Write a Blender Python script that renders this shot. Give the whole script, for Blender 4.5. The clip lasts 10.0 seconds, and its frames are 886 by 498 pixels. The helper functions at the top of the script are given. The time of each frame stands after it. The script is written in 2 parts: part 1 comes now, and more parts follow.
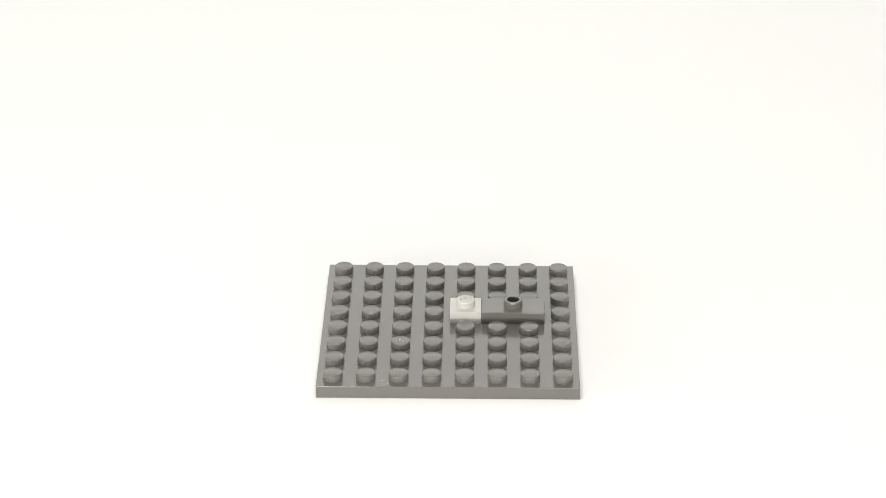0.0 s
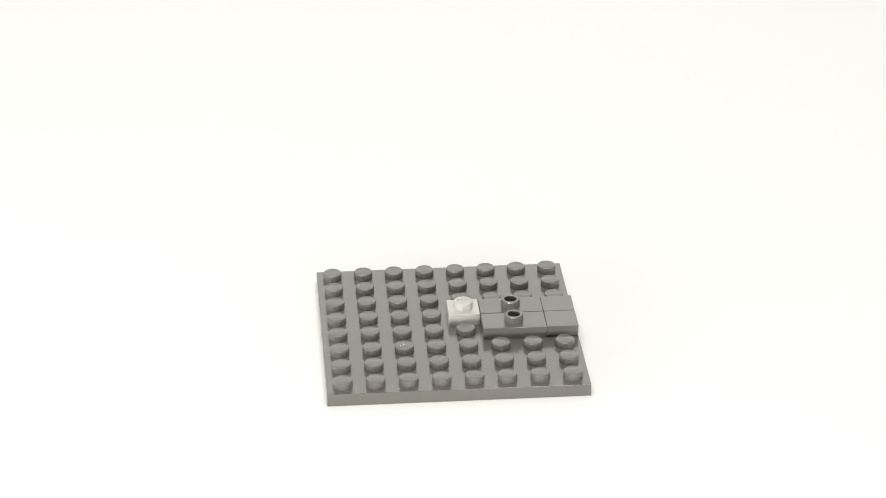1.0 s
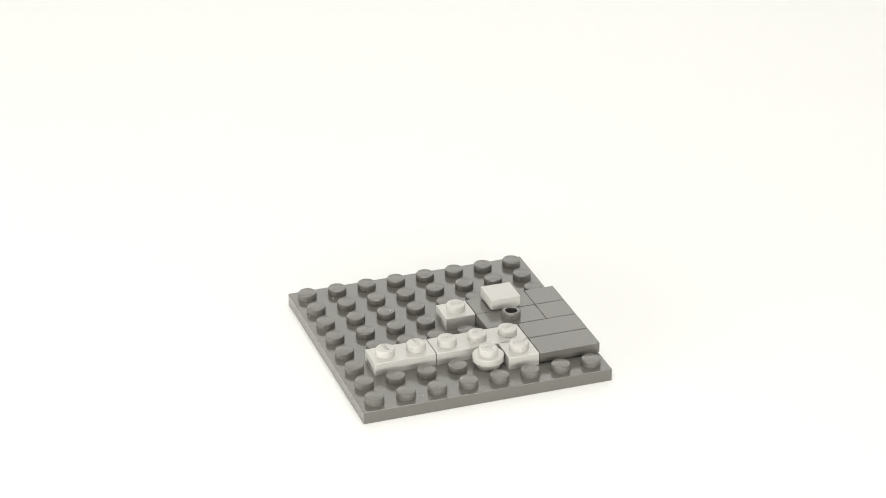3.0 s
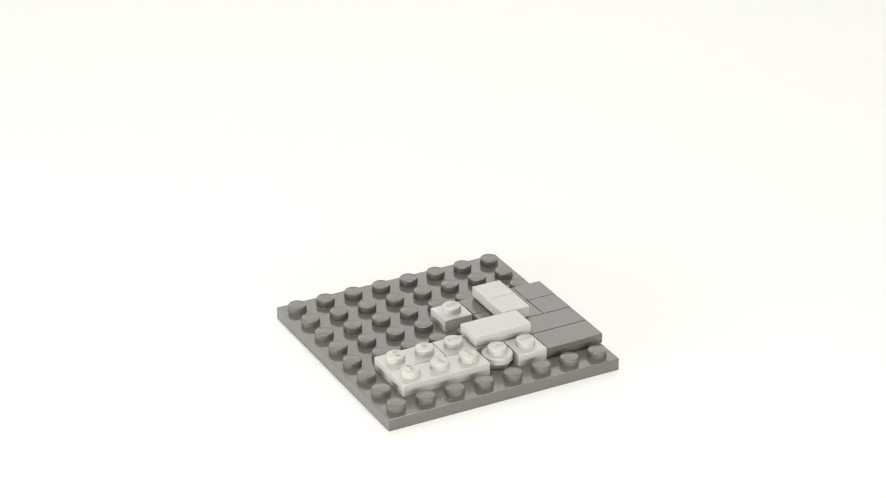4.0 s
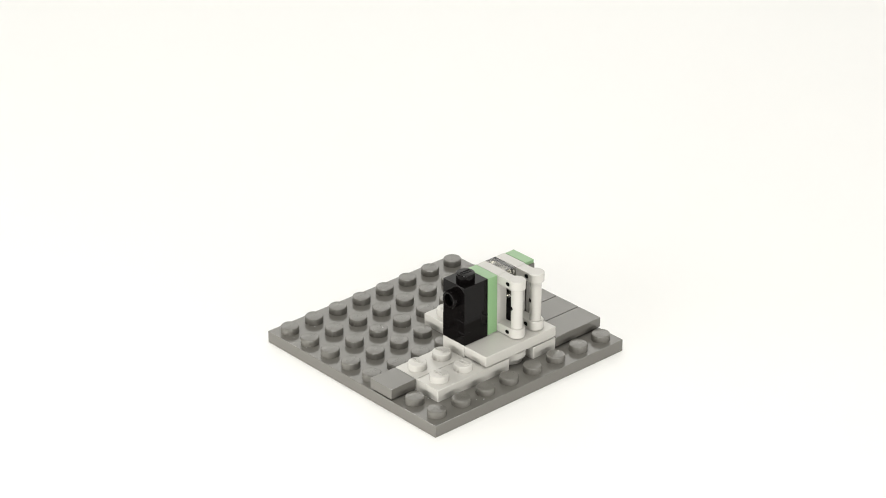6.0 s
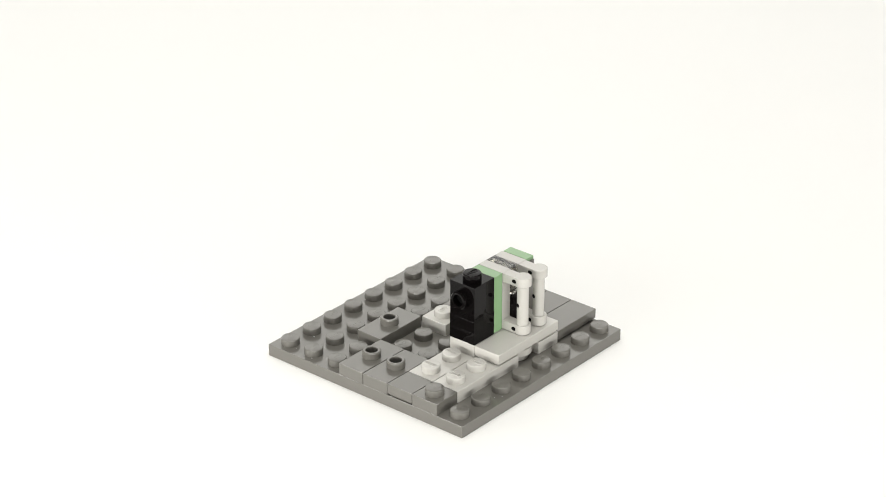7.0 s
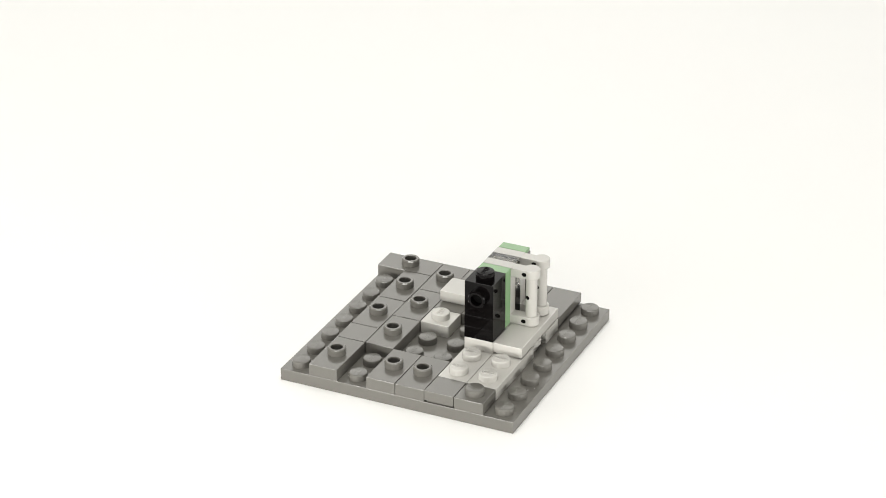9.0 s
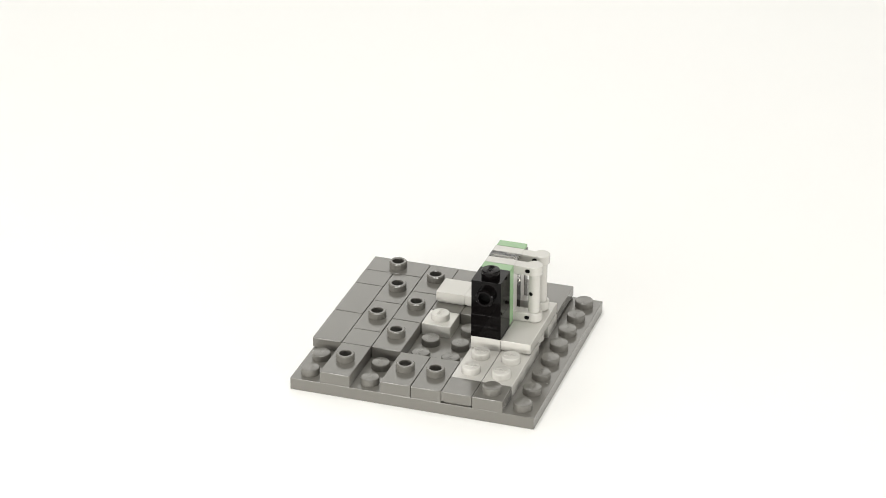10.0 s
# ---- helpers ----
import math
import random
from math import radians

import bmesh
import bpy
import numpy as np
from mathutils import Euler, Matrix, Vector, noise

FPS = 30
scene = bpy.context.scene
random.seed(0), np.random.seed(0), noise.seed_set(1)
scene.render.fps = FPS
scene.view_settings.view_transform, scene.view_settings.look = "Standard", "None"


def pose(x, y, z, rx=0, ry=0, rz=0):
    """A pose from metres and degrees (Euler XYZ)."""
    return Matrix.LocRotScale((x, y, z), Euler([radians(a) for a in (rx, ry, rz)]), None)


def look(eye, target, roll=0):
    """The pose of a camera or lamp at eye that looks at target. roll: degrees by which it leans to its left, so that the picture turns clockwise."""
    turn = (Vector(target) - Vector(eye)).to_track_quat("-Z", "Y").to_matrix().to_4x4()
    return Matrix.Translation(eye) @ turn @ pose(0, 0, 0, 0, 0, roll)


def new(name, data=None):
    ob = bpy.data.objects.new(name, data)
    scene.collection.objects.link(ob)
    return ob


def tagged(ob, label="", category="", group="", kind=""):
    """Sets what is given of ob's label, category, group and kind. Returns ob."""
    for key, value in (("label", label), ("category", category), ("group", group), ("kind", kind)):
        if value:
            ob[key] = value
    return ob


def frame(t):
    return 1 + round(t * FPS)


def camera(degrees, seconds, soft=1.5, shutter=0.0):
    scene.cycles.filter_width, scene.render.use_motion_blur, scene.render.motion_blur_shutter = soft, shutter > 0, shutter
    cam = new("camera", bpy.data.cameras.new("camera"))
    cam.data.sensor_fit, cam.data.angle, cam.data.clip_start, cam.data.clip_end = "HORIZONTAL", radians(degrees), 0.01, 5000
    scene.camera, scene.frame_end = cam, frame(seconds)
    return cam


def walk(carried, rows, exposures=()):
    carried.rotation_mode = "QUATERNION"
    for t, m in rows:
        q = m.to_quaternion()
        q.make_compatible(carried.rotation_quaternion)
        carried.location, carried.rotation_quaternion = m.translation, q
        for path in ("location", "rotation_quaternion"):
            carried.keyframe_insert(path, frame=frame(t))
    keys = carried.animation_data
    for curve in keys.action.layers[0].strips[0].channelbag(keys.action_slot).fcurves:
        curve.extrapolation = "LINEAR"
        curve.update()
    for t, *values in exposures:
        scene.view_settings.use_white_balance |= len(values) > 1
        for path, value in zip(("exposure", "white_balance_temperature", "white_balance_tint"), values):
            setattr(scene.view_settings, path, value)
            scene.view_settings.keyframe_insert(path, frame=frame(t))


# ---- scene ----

SECONDS = 10.0
MM = 0.001
CELL = 0.008          # stud pitch
PLATE = 0.0032        # height of a plate or tile
GAP = 0.00006         # play on each side of a piece
STUD_R, STUD_H = 0.0024, 0.0018

# ---------------------------------------------------------------- camera
TILT = 27.10          # degrees below the level


def camera_row(t):
    s = t / SECONDS
    d = 0.71884 - 0.0171 * s + 0.0932 * s * s - 0.0517 * s ** 3
    aim = Vector((-0.00352 * s, 0.00806 * s - 0.00718 * s * s, 0.0))
    back = Vector((0, -math.cos(radians(TILT)), math.sin(radians(TILT))))
    return t, look(aim + d * back, aim, -0.03)


cam = camera(18.82, SECONDS, soft=1.0)
walk(cam, [camera_row(0.5 * k) for k in range(21)])

# ---------------------------------------------------------------- light
world = bpy.data.worlds.new("studio")
scene.world = world
world.use_nodes = True
world.node_tree.nodes["Background"].inputs["Color"].default_value = (1.0, 0.97, 0.92, 1)
world.node_tree.nodes["Background"].inputs["Strength"].default_value = 0.02
scene.view_settings.exposure = 0.0


def softbox(name, eye, target, sx, sy, watts, colour):
    lamp = bpy.data.lights.new(name, "AREA")
    lamp.shape, lamp.size, lamp.size_y = "RECTANGLE", sx, sy
    lamp.energy, lamp.color = watts, colour
    ob = new(name, lamp)
    ob.matrix_world = look(eye, target)
    return ob


WARM = (1.0, 0.988, 0.952)
softbox("softbox_top", (0.0, -0.04, 0.90), (0, -0.04, 0), 0.52, 0.52, 4.45, WARM)
softbox("lamp_left", (-0.24, -0.46, 0.92), (0, -0.05, 0), 0.30, 0.08, 1.95, WARM)
softbox("lamp_right", (0.24, -0.46, 0.92), (0, -0.05, 0), 0.30, 0.08, 1.15, WARM)
softbox("softbox_back", (0.0, 0.70, 0.57), (0, -0.05, 0.04), 1.36, 0.58, 3.3, WARM)
softbox("softbox_left", (-0.40, -0.36, 0.062), (0.0, -0.05, 0.03), 0.66, 0.12, 3.3, WARM)
softbox("softbox_right", (0.31, -0.46, 0.062), (0.0, -0.05, 0.03), 0.60, 0.12, 1.9, WARM)

# ---------------------------------------------------------------- materials


def material(name, colour, rough=0.25, spec=0.5, vary=0.03, bump=0.0, grain=900.0, scuff=0.05):
    m = bpy.data.materials.new(name)
    m.use_nodes = True
    n, l = m.node_tree.nodes, m.node_tree.links
    b = n["Principled BSDF"]
    b.inputs["IOR"].default_value = 1.5
    b.inputs["Specular IOR Level"].default_value = spec
    tex = n.new("ShaderNodeTexCoord")
    info = n.new("ShaderNodeObjectInfo")
    big = n.new("ShaderNodeTexNoise")
    big.inputs["Scale"].default_value = 120.0
    big.inputs["Detail"].default_value = 3.0
    l.new(tex.outputs["Object"], big.inputs["Vector"])
    fine = n.new("ShaderNodeTexNoise")
    fine.inputs["Scale"].default_value = grain
    fine.inputs["Detail"].default_value = 4.0
    l.new(tex.outputs["Object"], fine.inputs["Vector"])
    # base colour: slow mottling and a small difference from piece to piece
    add = n.new("ShaderNodeMath")
    add.operation = "MULTIPLY_ADD"
    add.inputs[1].default_value = 0.5
    l.new(big.outputs["Fac"], add.inputs[0])
    half = n.new("ShaderNodeMath")
    half.operation = "MULTIPLY"
    half.inputs[1].default_value = 0.5
    l.new(info.outputs["Random"], half.inputs[0])
    l.new(half.outputs[0], add.inputs[2])
    mix = n.new("ShaderNodeMix")
    mix.data_type = "RGBA"
    mix.inputs[6].default_value = (*[c * (1 - vary) for c in colour], 1)
    mix.inputs[7].default_value = (*[min(1, c * (1 + vary)) for c in colour], 1)
    l.new(add.outputs[0], mix.inputs[0])
    l.new(mix.outputs[2], b.inputs["Base Color"])
    # gloss: handling marks
    ramp = n.new("ShaderNodeMapRange")
    ramp.inputs["From Min"].default_value, ramp.inputs["From Max"].default_value = 0.35, 0.75
    ramp.inputs["To Min"].default_value, ramp.inputs["To Max"].default_value = rough, rough + scuff
    l.new(fine.outputs["Fac"], ramp.inputs["Value"])
    l.new(ramp.outputs[0], b.inputs["Roughness"])
    if bump:
        bp = n.new("ShaderNodeBump")
        bp.inputs["Strength"].default_value = bump
        bp.inputs["Distance"].default_value = 0.0002
        l.new(big.outputs["Fac"], bp.inputs["Height"])
        l.new(bp.outputs["Normal"], b.inputs["Normal"])
    return m


DARK = material("dark_grey_plastic", (0.130, 0.1245, 0.1115), 0.14, 0.62, scuff=0.05)
LIGHT = material("light_grey_plastic", (0.485, 0.473, 0.441), 0.14, 0.5)
BLACK = material("black_plastic", (0.0035, 0.003, 0.003), 0.04, 0.12, vary=0.1)
GREEN = material("sand_green_plastic", (0.215, 0.365, 0.185), 0.16)
# shade inside bores and pin holes, painted as a near-black colour
HOLE_SHADE = material("painted_hole_shade", (0.004, 0.004, 0.004), 0.8, 0.05)
PAPER = material("white_paper", (0.87, 0.867, 0.85), 0.75, 0.25, vary=0.006, bump=0.03, grain=300.0)
WALL = material("grey_wall_paint", (0.22, 0.22, 0.215), 0.7, 0.3, vary=0.02)
CLEAR = bpy.data.materials.new("clear_plastic")
CLEAR.use_nodes = True
_b = CLEAR.node_tree.nodes["Principled BSDF"]
_b.inputs["Base Color"].default_value = (0.92, 0.90, 0.82, 1)
_b.inputs["Transmission Weight"].default_value = 1.0
_b.inputs["Roughness"].default_value = 0.03
_b.inputs["IOR"].default_value = 1.52
# uneven moulding makes the clear piece look mottled
_n, _l = CLEAR.node_tree.nodes, CLEAR.node_tree.links
_tex, _noise, _bump = _n.new("ShaderNodeTexCoord"), _n.new("ShaderNodeTexNoise"), _n.new("ShaderNodeBump")
_noise.inputs["Scale"].default_value = 650.0
_bump.inputs["Strength"].default_value, _bump.inputs["Distance"].default_value = 0.4, 0.0005
_l.new(_tex.outputs["Object"], _noise.inputs["Vector"])
_l.new(_noise.outputs["Fac"], _bump.inputs["Height"])
_l.new(_bump.outputs["Normal"], _b.inputs["Normal"])

# ---------------------------------------------------------------- mesh helpers


def mesh_of(name, bm, mat, smooth=20):
    bmesh.ops.recalc_face_normals(bm, faces=bm.faces)
    me = bpy.data.meshes.new(name)
    for f in bm.faces:
        f.smooth = True
    bm.to_mesh(me)
    bm.free()
    me.set_sharp_from_angle(angle=radians(smooth))
    me.materials.append(mat)
    return me


def part(name, bm, mat, parent, label="", at=None):
    me = bm if isinstance(bm, bpy.types.Mesh) else mesh_of(name, bm, mat)
    ob = new(name, me)
    ob.parent = parent
    if at is not None:
        ob.matrix_basis = at
    return tagged(ob, label)


def box(bm, x0, x1, y0, y1, z0, z1, bevel=0.0, segments=2, keep_foot=False):
    r = bmesh.ops.create_cube(bm, size=1)
    for v in r["verts"]:
        v.co = Vector((x0 if v.co.x < 0 else x1, y0 if v.co.y < 0 else y1, z0 if v.co.z < 0 else z1))
    if bevel:
        edges = list({e for v in r["verts"] for e in v.link_edges if not (keep_foot and all(abs(w.co.z - z0) < 1e-6 for w in e.verts))})
        bmesh.ops.bevel(bm, geom=edges, offset=bevel, segments=segments, affect="EDGES", profile=0.5)


def lathe(bm, profile, seg=32, m=None):
    """Turns a profile of (radius, height) round z; radius 0 closes it."""
    rings = []
    for r, z in profile:
        if r == 0:
            rings.append([bm.verts.new((0, 0, z))])
        else:
            rings.append([bm.verts.new((r * math.cos(2 * math.pi * k / seg), r * math.sin(2 * math.pi * k / seg), z)) for k in range(seg)])
    for a, b in zip(rings, rings[1:]):
        for k in range(seg):
            q = (k + 1) % seg
            vs = [a[k % len(a)], a[q % len(a)], b[q % len(b)], b[k % len(b)]]
            vs = [v for i, v in enumerate(vs) if v not in vs[:i]]
            if len(vs) > 2:
                bm.faces.new(vs)
    if m is not None:
        bmesh.ops.transform(bm, matrix=m, verts=[v for ring in rings for v in ring])


def shell(sx, sy, h, groove=False, bevel=0.00016):
    """A hollow-bottomed block with rounded edges, its foot at z = 0."""
    bm = bmesh.new()
    z0 = 0.0005 if groove else 0.0
    box(bm, -sx / 2, sx / 2, -sy / 2, sy / 2, z0, h, bevel, 2, not groove)
    bm.faces.ensure_lookup_table()
    foot = min(bm.faces, key=lambda f: (f.calc_center_median().z, -f.calc_area()))
    if groove:
        bmesh.ops.inset_region(bm, faces=[foot], thickness=0.0006)
        r = bmesh.ops.extrude_face_region(bm, geom=[foot])
        bmesh.ops.translate(bm, vec=(0, 0, -0.0005), verts=[g for g in r["geom"] if isinstance(g, bmesh.types.BMVert)])
        new_foot = [g for g in r["geom"] if isinstance(g, bmesh.types.BMFace)][0]
        bmesh.ops.delete(bm, geom=[foot], context="FACES_ONLY")
        foot = new_foot
    bmesh.ops.inset_region(bm, faces=[foot], thickness=0.0005 if groove else 0.0011)
    r = bmesh.ops.extrude_face_region(bm, geom=[foot])
    bmesh.ops.translate(bm, vec=(0, 0, h - 0.0010), verts=[g for g in r["geom"] if isinstance(g, bmesh.types.BMVert)])
    bmesh.ops.delete(bm, geom=[foot], context="FACES_ONLY")
    return bm


def stud_mesh(name, mat, relief=0.00004):
    """A solid stud with a raised mark of four plain rings."""
    bm = bmesh.new()
    r, h, b = STUD_R, STUD_H, 0.00036
    lathe(bm, [(r, -0.00005), (r, h - b), (r - 0.13 * b, h - 0.5 * b), (r - 0.5 * b, h - 0.13 * b), (r - b, h), (0, h)])
    for k in range(4):
        m = Matrix(((0.00043, 0.00014, 0, (k - 1.5) * 0.00088), (0, 0.00084, 0, 0), (0, 0, 1, 0), (0, 0, 0, 1)))
        lathe(bm, [(1.0, h - 0.00005), (0.93, h + 0.7 * relief), (0.78, h + relief), (0.62, h + 0.7 * relief), (0.55, h - 0.00005)], 10, m)
    return mesh_of(name, bm, mat)


def hollow_stud_mesh(name, mat, depth=0.0017):
    bm = bmesh.new()
    r, h, b, i = STUD_R, STUD_H, 0.00028, 0.00153
    lathe(bm, [(r, -0.00005), (r, h - b), (r - b, h), (i + 0.0001, h), (i, h - 0.0001), (i, h - depth), (0, h - depth)])
    for f in bm.faces:      # bore floor painted near-black for the shade inside the piece
        f.material_index = int(max(v.co.z for v in f.verts) < h - depth + 1e-6)
    me = mesh_of(name, bm, mat)
    me.materials.append(HOLE_SHADE)
    return me


STUD = {m.name: stud_mesh("stud", m, 0.00003 if m is DARK else 0.00013) for m in (DARK, LIGHT, BLACK, GREEN, CLEAR)}
TUBE = {m.name: hollow_stud_mesh("hollow_stud", m) for m in (DARK, BLACK)}

# ---------------------------------------------------------------- setting


def build_setting():
    # white paper sheet that sweeps up behind the model
    bm = bmesh.new()
    prof = [(-1.05, 0.0), (-0.7, 0.0), (-0.35, 0.0), (0.0, 0.0), (0.25, 0.0), (0.5, 0.0)]
    for k in range(1, 13):
        a = radians(90 * k / 12)
        prof.append((0.5 + 0.36 * math.sin(a), 0.36 - 0.36 * math.cos(a)))
    prof.append((0.86, 1.4))
    lines = [[bm.verts.new((x, y, z)) for y, z in prof] for x in (-0.93, -0.45, 0, 0.45, 0.93)]
    for a, b in zip(lines, lines[1:]):
        for k in range(len(prof) - 1):
            bm.faces.new((a[k], b[k], b[k + 1], a[k + 1]))
    ob = new("backdrop", mesh_of("backdrop", bm, PAPER))
    solid = ob.modifiers.new("thickness", "SOLIDIFY")
    solid.thickness, solid.offset = 0.0008, -1 if ob.data.polygons[0].normal.z > 0 else 1
    tagged(ob, "seamless white paper sheet sweeping up behind the model", "backdrop", kind="structure")
    # plain room round it
    for name, b in (("wall_west", (-1.02, -0.95, -1.08, 0.92, -0.01, 1.6)), ("wall_east", (0.95, 1.02, -1.08, 0.92, -0.01, 1.6)),
                    ("wall_south", (-1.02, 1.02, -1.16, -1.09, -0.01, 1.6)), ("wall_north", (-1.02, 1.02, 0.93, 1.0, -0.01, 1.6)),
                    ("floor", (-1.02, 1.02, -1.16, 1.0, -0.06, -0.011))):
        bm = bmesh.new()
        box(bm, *b)
        tagged(new(name, mesh_of(name, bm, WALL)), "plain grey painted studio surface", name.split("_")[0], kind="structure")
    bm = bmesh.new()
    box(bm, -1.02, 1.02, -1.16, 1.0, 1.605, 1.68)
    tagged(new("ceiling", mesh_of("ceiling", bm, WALL)), "plain grey painted studio ceiling", "ceiling", kind="structure")


build_setting()

# ---------------------------------------------------------------- turning of the model
TURN = [(0, -0.93), (0.5, 1.49), (1, 4.66), (1.5, 8.01), (2, 10.66), (2.5, 15.13), (2.7, 16.88), (3.8, 25.55), (4, 27.78),
        (4.5, 32.58), (5, 36.78), (5.5, 38.79), (5.7, 40.02), (6.8, 48.19), (7, 50.0), (7.5, 52.7), (8, 55.56), (8.5, 59.6),
        (9, 65.25), (9.5, 68.4), (10, 71.65)]


def turn_at(t):
    """Monotone cubic through the rows of TURN."""
    ts, ys = [a for a, _ in TURN], [b for _, b in TURN]
    k = max(0, min(len(ts) - 2, sum(1 for a in ts if a <= t) - 1))
    sl = [(ys[i + 1] - ys[i]) / (ts[i + 1] - ts[i]) for i in range(len(ts) - 1)]

    def tangent(i):
        if i == 0 or i == len(ts) - 1:
            return sl[0] if i == 0 else sl[-1]
        return 2 * sl[i - 1] * sl[i] / (sl[i - 1] + sl[i])

    h = ts[k + 1] - ts[k]
    u = (t - ts[k]) / h
    return ((2 * u ** 3 - 3 * u * u + 1) * ys[k] + (u ** 3 - 2 * u * u + u) * h * tangent(k)
            + (3 * u * u - 2 * u ** 3) * ys[k + 1] + (u ** 3 - u * u) * h * tangent(k + 1))


AXIS = Vector((0.00581, -0.05410, 0))       # foot of the turning axis
OFFSET = Vector((-0.00425, 0.00641, 0))     # middle of the base plate from that axis


def model_pose(t):
    a = turn_at(t)
    return Matrix.Translation(AXIS) @ pose(0, 0, 0, 0, 0, a) @ Matrix.Translation(OFFSET)


# ---------------------------------------------------------------- things
MOVES = []      # thing, place on the base plate, time at which it is set down


def cell(i, j, level=1.0):
    """Place on the base plate, in cells from its front left corner, and in plate heights."""
    return Vector((-0.032 + CELL * i, -0.032 + CELL * j, PLATE * level))


def thing(name, label, category, group=""):
    return tagged(new(name), label, category, group)


def base_plate():
    ob = thing("base_plate", "square dark grey plastic base plate with eight by eight studs", "base plate")
    part("body", shell(0.0640, 0.0640, PLATE, bevel=0.00012), DARK, ob)
    for j in range(8):
        for i in range(8):
            p = cell(i + 0.5, j + 0.5)
            part("stud", STUD[DARK.name], DARK, ob, at=pose(p.x, p.y, p.z))
    for x, y, z, r in ((-14.6, -30.3, 3.22, 0.15), (-12.2, -11.8, 5.02, 0.2), (-11.4, -12.6, 5.02, 0.14), (-13.0, -12.4, 5.02, 0.12),
                       (-21.7, 25.7, 3.22, 0.22), (-29.2, 24.8, 3.22, 0.13), (-30.3, 18.6, 3.22, 0.13), (-11.1, 11.3, 5.02, 0.14),
                       (-4.5, 9.7, 3.22, 0.15), (-29.0, -19.0, 3.22, 0.12), (-16.0, -29.1, 3.22, 0.14), (-24.5, -21.0, 3.22, 0.1),
                       (9.2, -7.6, 3.22, 0.15), (2.1, 9.0, 3.22, 0.12)):
        bm = bmesh.new()
        bmesh.ops.create_icosphere(bm, subdivisions=1, radius=r * MM)
        bmesh.ops.scale(bm, vec=(1.0, 0.55, 0.25), verts=bm.verts)
        part("dust_speck", bm, PAPER, ob, "white speck of dust", pose(x * MM, y * MM, z * MM, 0, 0, 40 * x))
    MOVES.append((ob, Vector((0, 0, 0)), None))
    return ob


def studded_plate(nx, ny, mat, label, at, when, group="", turn=0, height=PLATE, name="plate"):
    ob = thing(name, label, "toy brick" if name == "brick" else "toy plate", group)
    part("body", shell(nx * CELL - 2 * GAP, ny * CELL - 2 * GAP, height, bevel=0.00005 if mat is BLACK else 0.00016), mat, ob)
    for j in range(ny):
        for i in range(nx):
            part("stud", STUD[mat.name], mat, ob, at=pose((i - (nx - 1) / 2) * CELL, (j - (ny - 1) / 2) * CELL, height, 0, 0, turn))
    MOVES.append((ob, at, when))
    return ob


def flat_tile(nx, ny, mat, label, at, when, group=""):
    ob = new("tile", mesh_of("tile", shell(nx * CELL - 2 * GAP, ny * CELL - 2 * GAP, PLATE, True, 0.00009 if nx == ny else 0.00015), mat))
    tagged(ob, label, "toy tile", group)
    MOVES.append((ob, at, when))
    return ob


def jumper(nx, ny, at, when):
    ob = thing("jumper_plate", "dark grey one-by-two plastic plate with one hollow middle stud", "toy plate", "hollow-stud plates")
    part("body", shell(nx * CELL - 2 * GAP, ny * CELL - 2 * GAP, PLATE), DARK, ob)
    part("hollow_stud", TUBE[DARK.name], DARK, ob, at=pose(0, 0, PLATE))
    MOVES.append((ob, at, when))
    return ob


def round_plate(at, when):
    ob = thing("round_plate", "light grey round one-stud plastic plate", "toy plate")
    bm = bmesh.new()
    lathe(bm, [(2.2 * MM, 0), (3.05 * MM, 0), (3.15 * MM, 1.35 * MM), (3.75 * MM, 1.4 * MM), (3.9 * MM, 1.55 * MM), (3.9 * MM, 3.0 * MM),
               (3.7 * MM, 3.2 * MM), (0, 3.2 * MM)], 40)
    part("body", bm, LIGHT, ob)
    part("stud", STUD[LIGHT.name], LIGHT, ob, at=pose(0, 0, PLATE))
    MOVES.append((ob, at, when))


def side_stud_brick(at, when):
    ob = thing("brick", "glossy black one-stud brick with hollow studs on two sides", "toy brick")
    part("body", shell(0.0078, 0.0078, 3 * PLATE, bevel=0.00006), BLACK, ob)
    part("stud", STUD[BLACK.name], BLACK, ob, at=pose(0, 0, 3 * PLATE))
    for a, x in ((-90, -0.0039), (90, 0.0039)):
        part("hollow_stud", TUBE[BLACK.name], BLACK, ob, "hollow side stud", at=pose(x, 0, 0.0056, 0, a, 0))
    MOVES.append((ob, at, when))


def green_strip(at, when):
    bm = bmesh.new()
    box(bm, -0.0015, 0.0015, -0.0037, 0.0037, 0, 0.0010, 0.00012)
    ob = tagged(new("strip", mesh_of("strip", bm, GREEN)), "thin sand green plastic strip on top of upright pieces", "toy tile")
    MOVES.append((ob, at, when))


UPRIGHT = pose(0, 0, 0.008) @ pose(0, 0, 0, 0, 90, 0)      # a flat piece set on its end, its top facing +x


def upright_plate(mat, label, at, when, length=2, studs=True, name="plate", short=0.0):
    ob = thing(name, label, "toy plate")
    up = pose(0, 0, 0.004 * length - short / 2) @ pose(0, 0, 0, 0, 90, 0)
    part("body", shell(length * CELL - 2 * GAP - short, 0.0078, PLATE, not studs), mat, ob, at=up)
    if studs:
        for i in range(length):
            part("stud", STUD[mat.name], mat, ob, at=up @ pose((i - (length - 1) / 2) * CELL, 0, PLATE))
    MOVES.append((ob, at, when))
    return ob


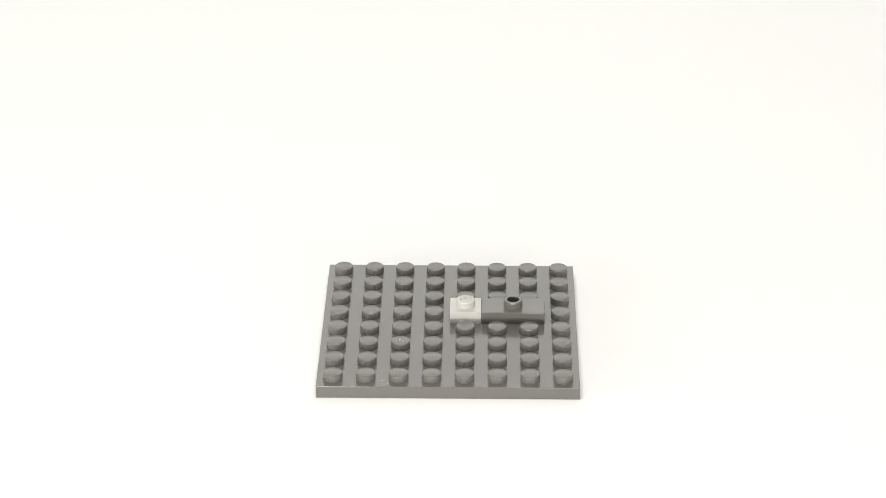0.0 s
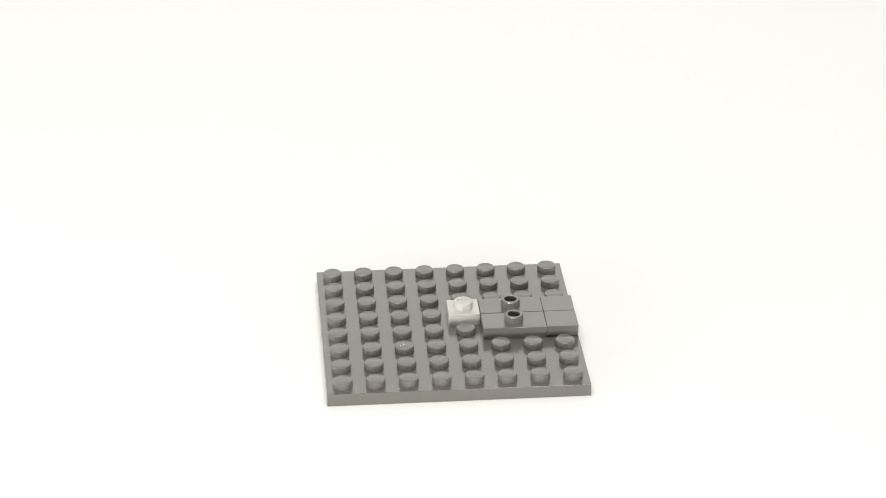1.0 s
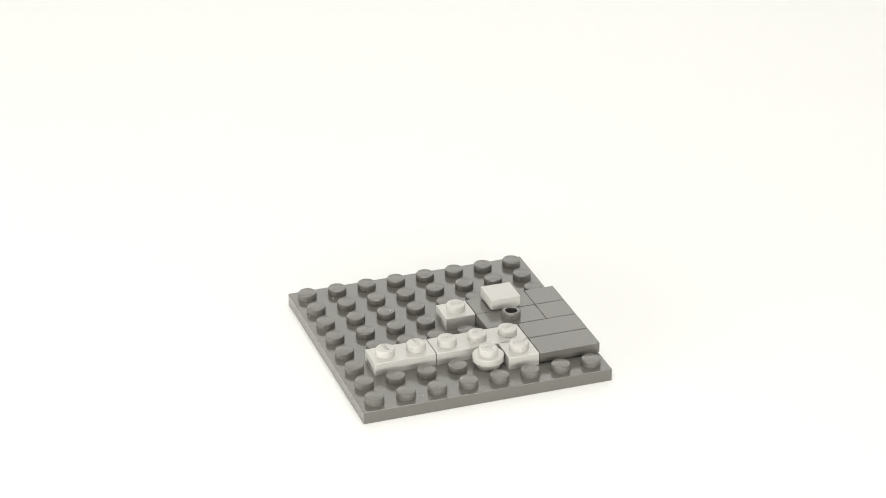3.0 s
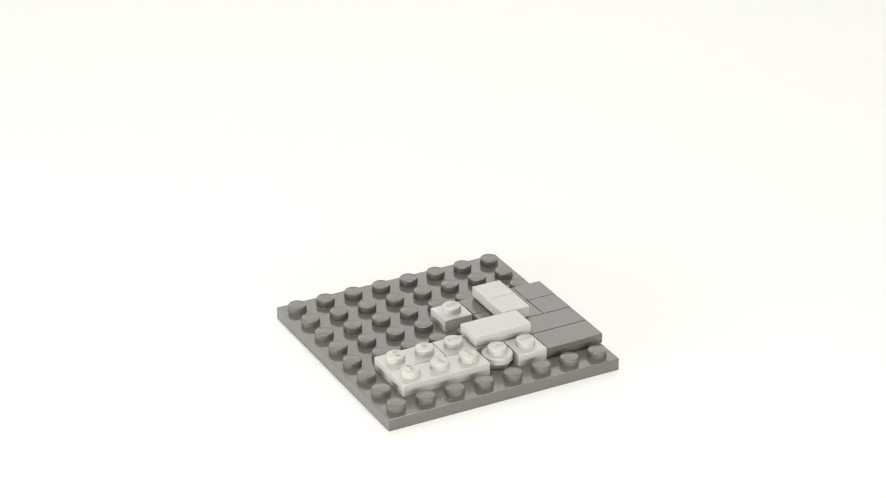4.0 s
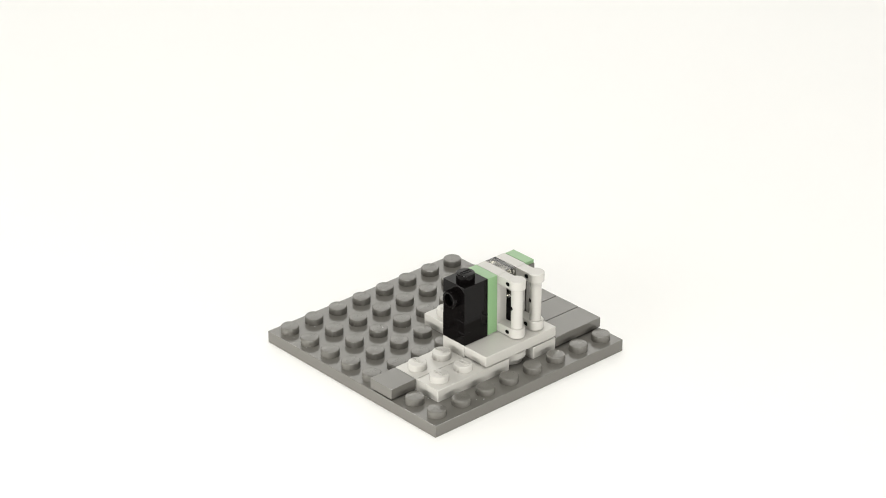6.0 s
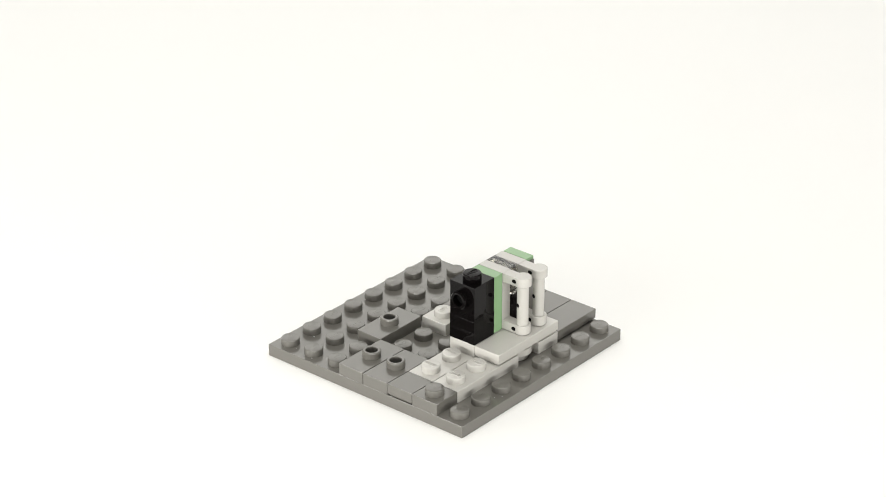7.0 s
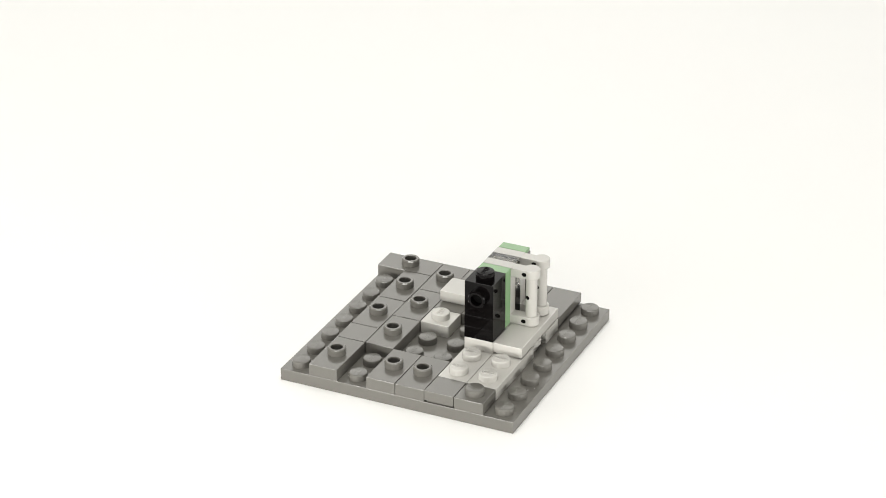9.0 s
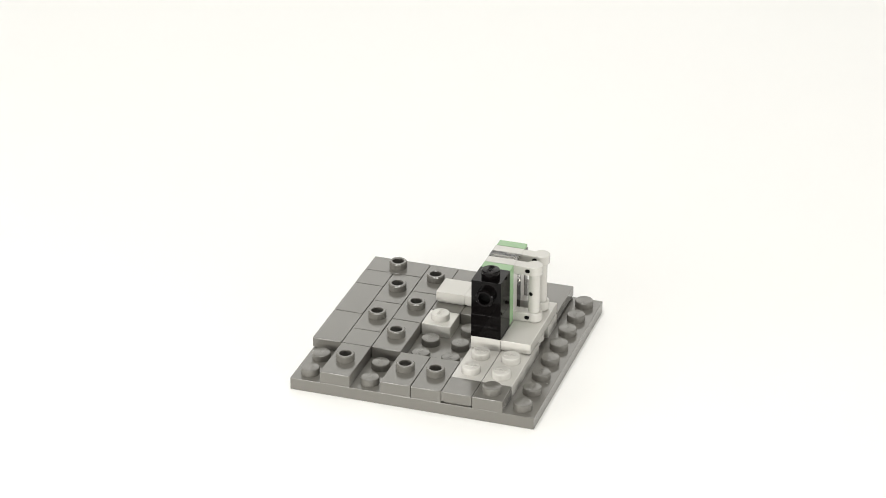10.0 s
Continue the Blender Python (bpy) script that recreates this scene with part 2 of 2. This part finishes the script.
def handle_plate(at, when):
    """A one-by-two plate on its end, with an upright bar held by two arms before it."""
    ob = thing("handle_plate", "light grey plastic plate on its end with an upright bar handle", "toy plate", "bar handle plates")
    part("body", shell(2 * CELL - 2 * GAP, 0.0078, PLATE), LIGHT, ob, at=UPRIGHT)
    for z in (0.004, 0.012):
        part("stud", STUD[LIGHT.name], LIGHT, ob, at=UPRIGHT @ pose(0.008 - z, 0, PLATE))
    x, y = 0.0021, -0.0039 - 0.0049
    bm = bmesh.new()
    lathe(bm, [(0.0015, 0.0020), (0.0015, 0.0140)], 28, pose(x, y, 0))
    bar = part("bar", bm, LIGHT, ob)
    arms = []
    for z0, z1 in ((0.0001, 0.0026), (0.0134, 0.0159)):
        bm = bmesh.new()
        box(bm, 0.00012, 0.00308, y, -0.0038, z0 + 0.00004, z1 - 0.00004, 0.00015)
        lathe(bm, [(0, z0), (0.0020, z0), (0.00215, z0 + 0.00015), (0.00215, z1 - 0.00015), (0.0020, z1), (0, z1)], 32, pose(x, y, 0))
        arms.append(part("arm", bm, LIGHT, ob))
    for z, r, turn, holder in ((0.0013, 0.00198, 0, arms[0]), (0.0080, 0.0015, -20, bar), (0.0147, 0.00198, 0, arms[1])):
        # closed plug, not a real recess; its near-black colour paints the hole's shade
        bm = bmesh.new()
        lathe(bm, [(0, 0.0001), (0.00046, 0.0001), (0.00056, 0.00004), (0.00056, -0.0005), (0, -0.0005)], 16,
              pose(0, 0, 0, 0, 0, turn) @ pose(-r + 0.00003, 0, 0, 0, -90, 0) @ Matrix.Diagonal((1.0, 1.0 if turn else 1.3, 1.0, 1.0)))
        bmesh.ops.translate(bm, vec=(x, y + (0 if turn else 0.0013), z), verts=bm.verts)
        part("pin_hole", bm, HOLE_SHADE, holder, "small moulding hole drawn as a plug painted with its shade")
    MOVES.append((ob, at, when))


base_plate()
studded_plate(1, 1, LIGHT, "light grey one-stud plastic plate standing alone on the base", cell(4.5, 4.5), None, "light plates")
jumper(2, 1, cell(6, 4.5), None)
flat_tile(1, 1, DARK, "dark grey square smooth plastic tile", cell(7.494, 4.5), 0.267, "dark tiles")
flat_tile(1, 1, DARK, "dark grey square smooth plastic tile", cell(7.494, 3.5), 0.533, "dark tiles")
jumper(2, 1, cell(6, 3.5), 0.833)
studded_plate(2, 1, LIGHT, "light grey two-stud plastic plate", cell(2, 2.5), 1.1, "light plates", 90)
studded_plate(3, 1, LIGHT, "light grey three-stud plastic plate", cell(4.5, 2.5), 1.433, "light plates")
flat_tile(2, 1, DARK, "dark grey one-by-two smooth plastic tile", cell(7, 2.5), 1.667, "dark tiles")
flat_tile(2, 1, DARK, "dark grey one-by-two smooth plastic tile", cell(7, 1.5), 1.967, "dark tiles")
studded_plate(1, 1, LIGHT, "light grey one-stud plastic plate beside dark tiles", cell(5.5, 1.5), 2.333, "light plates")
round_plate(cell(4.5, 1.5), 2.5)
flat_tile(1, 1, LIGHT, "light grey square smooth plastic tile on a hollow stud", cell(6, 4.494, 2), 2.9, "light tiles")
flat_tile(1, 1, LIGHT, "light grey square smooth plastic tile on a hollow stud", cell(6, 3.506, 2), 3.1, "light tiles")
flat_tile(2, 1, LIGHT, "light grey one-by-two smooth plastic tile", cell(5, 2.5, 2), 3.367, "light tiles")
studded_plate(3, 1, LIGHT, "light grey three-stud plastic plate", cell(2.5, 1.5), 3.633, "light plates", 90)
flat_tile(3, 1, LIGHT, "light grey one-by-three smooth plastic tile", cell(4.5, 1.5, 2), 4.033, "light tiles")
studded_plate(1, 1, LIGHT, "light grey one-stud plastic plate under black pieces", cell(3.5, 2.5, 2), 4.267, "light plates")
studded_plate(1, 1, BLACK, "glossy black one-stud plastic plate", cell(3.5, 2.5, 3), 4.3, "black plates")
studded_plate(1, 1, BLACK, "glossy black one-stud plastic plate", cell(3.5, 2.5, 4), 4.3, "black plates", 90)
side_stud_brick(cell(3.5, 2.5, 5), 4.6)
upright_plate(GREEN, "sand green plastic plate standing on its end", cell(4.0, 2.5, 3), 4.9)
handle_plate(cell(4.4, 2.5, 3), 5.2)
upright_plate(BLACK, "black one-stud plate set on its side", cell(4.8, 2.5, 3), 5.2, 1)
upright_plate(CLEAR, "clear transparent one-stud plate set on its side", cell(4.8, 2.5, 5.5), 5.2, 1)
handle_plate(cell(5.2, 2.5, 3), 5.433)
upright_plate(DARK, "dark grey smooth plastic tile standing on its end", cell(5.6, 2.5, 3), 5.433, 2, False, "tile", 0.0010)
green_strip(cell(5.8, 2.5, 3) + Vector((0, 0, 0.0149)), 5.433)
flat_tile(1, 1, DARK, "dark grey square smooth tile at the plate edge", cell(0.5, 2.5), 5.8, "dark tiles")
studded_plate(1, 1, DARK, "dark grey one-stud plastic plate at the plate edge", cell(0.5, 1.5), 6.067, "", 90)
jumper(2, 1, cell(1, 3.5), 6.333)
jumper(2, 1, cell(1, 4.5), 6.6)
jumper(2, 1, cell(3, 5.5), 6.967)
jumper(2, 1, cell(5, 5.5), 7.233)
jumper(2, 1, cell(7, 5.5), 7.533)
jumper(2, 1, cell(6, 6.5), 7.833)
jumper(2, 1, cell(4, 6.5), 8.067)
flat_tile(1, 1, DARK, "dark grey square smooth plastic tile", cell(2.5, 6.5), 8.333, "dark tiles")
jumper(2, 1, cell(1, 6.5), 8.633)
jumper(1, 2, cell(7.5, 7), 8.933)
flat_tile(1, 1, DARK, "dark grey square smooth tile at the plate edge", cell(6.5, 7.5), 9.2, "dark tiles")
flat_tile(2, 1, DARK, "dark grey one-by-two smooth tile at the plate edge", cell(5, 7.5), 9.533, "dark tiles")
flat_tile(2, 1, DARK, "dark grey one-by-two smooth tile at the plate edge", cell(3, 7.5), 9.833, "dark tiles")


# ---------------------------------------------------------------- motion of the things
def motions():
    """The model turns; each piece lies ready on the paper beside the set until it is put on."""
    times = [0.1 * k for k in range(101)]
    waiting = 0
    for ob, place, when in MOVES:
        # hand-set pieces never sit quite square
        on = Matrix.Translation(place) @ pose(0, 0, 0, 0, 0, random.uniform(-0.2, 0.2) if place.length else 0)
        if when is None:
            rows = [(t, model_pose(t) @ on) for t in times]
        else:
            ready = pose(0.30 + 0.035 * (waiting % 6), -0.12 + 0.03 * (waiting // 6), 0.0)
            waiting += 1
            rows = [(0.0, ready), (when - 1 / FPS, ready), (when, model_pose(when) @ on)]
            rows += [(t, model_pose(t) @ on) for t in times if t > when + 0.05]
        walk(ob, rows)


motions()
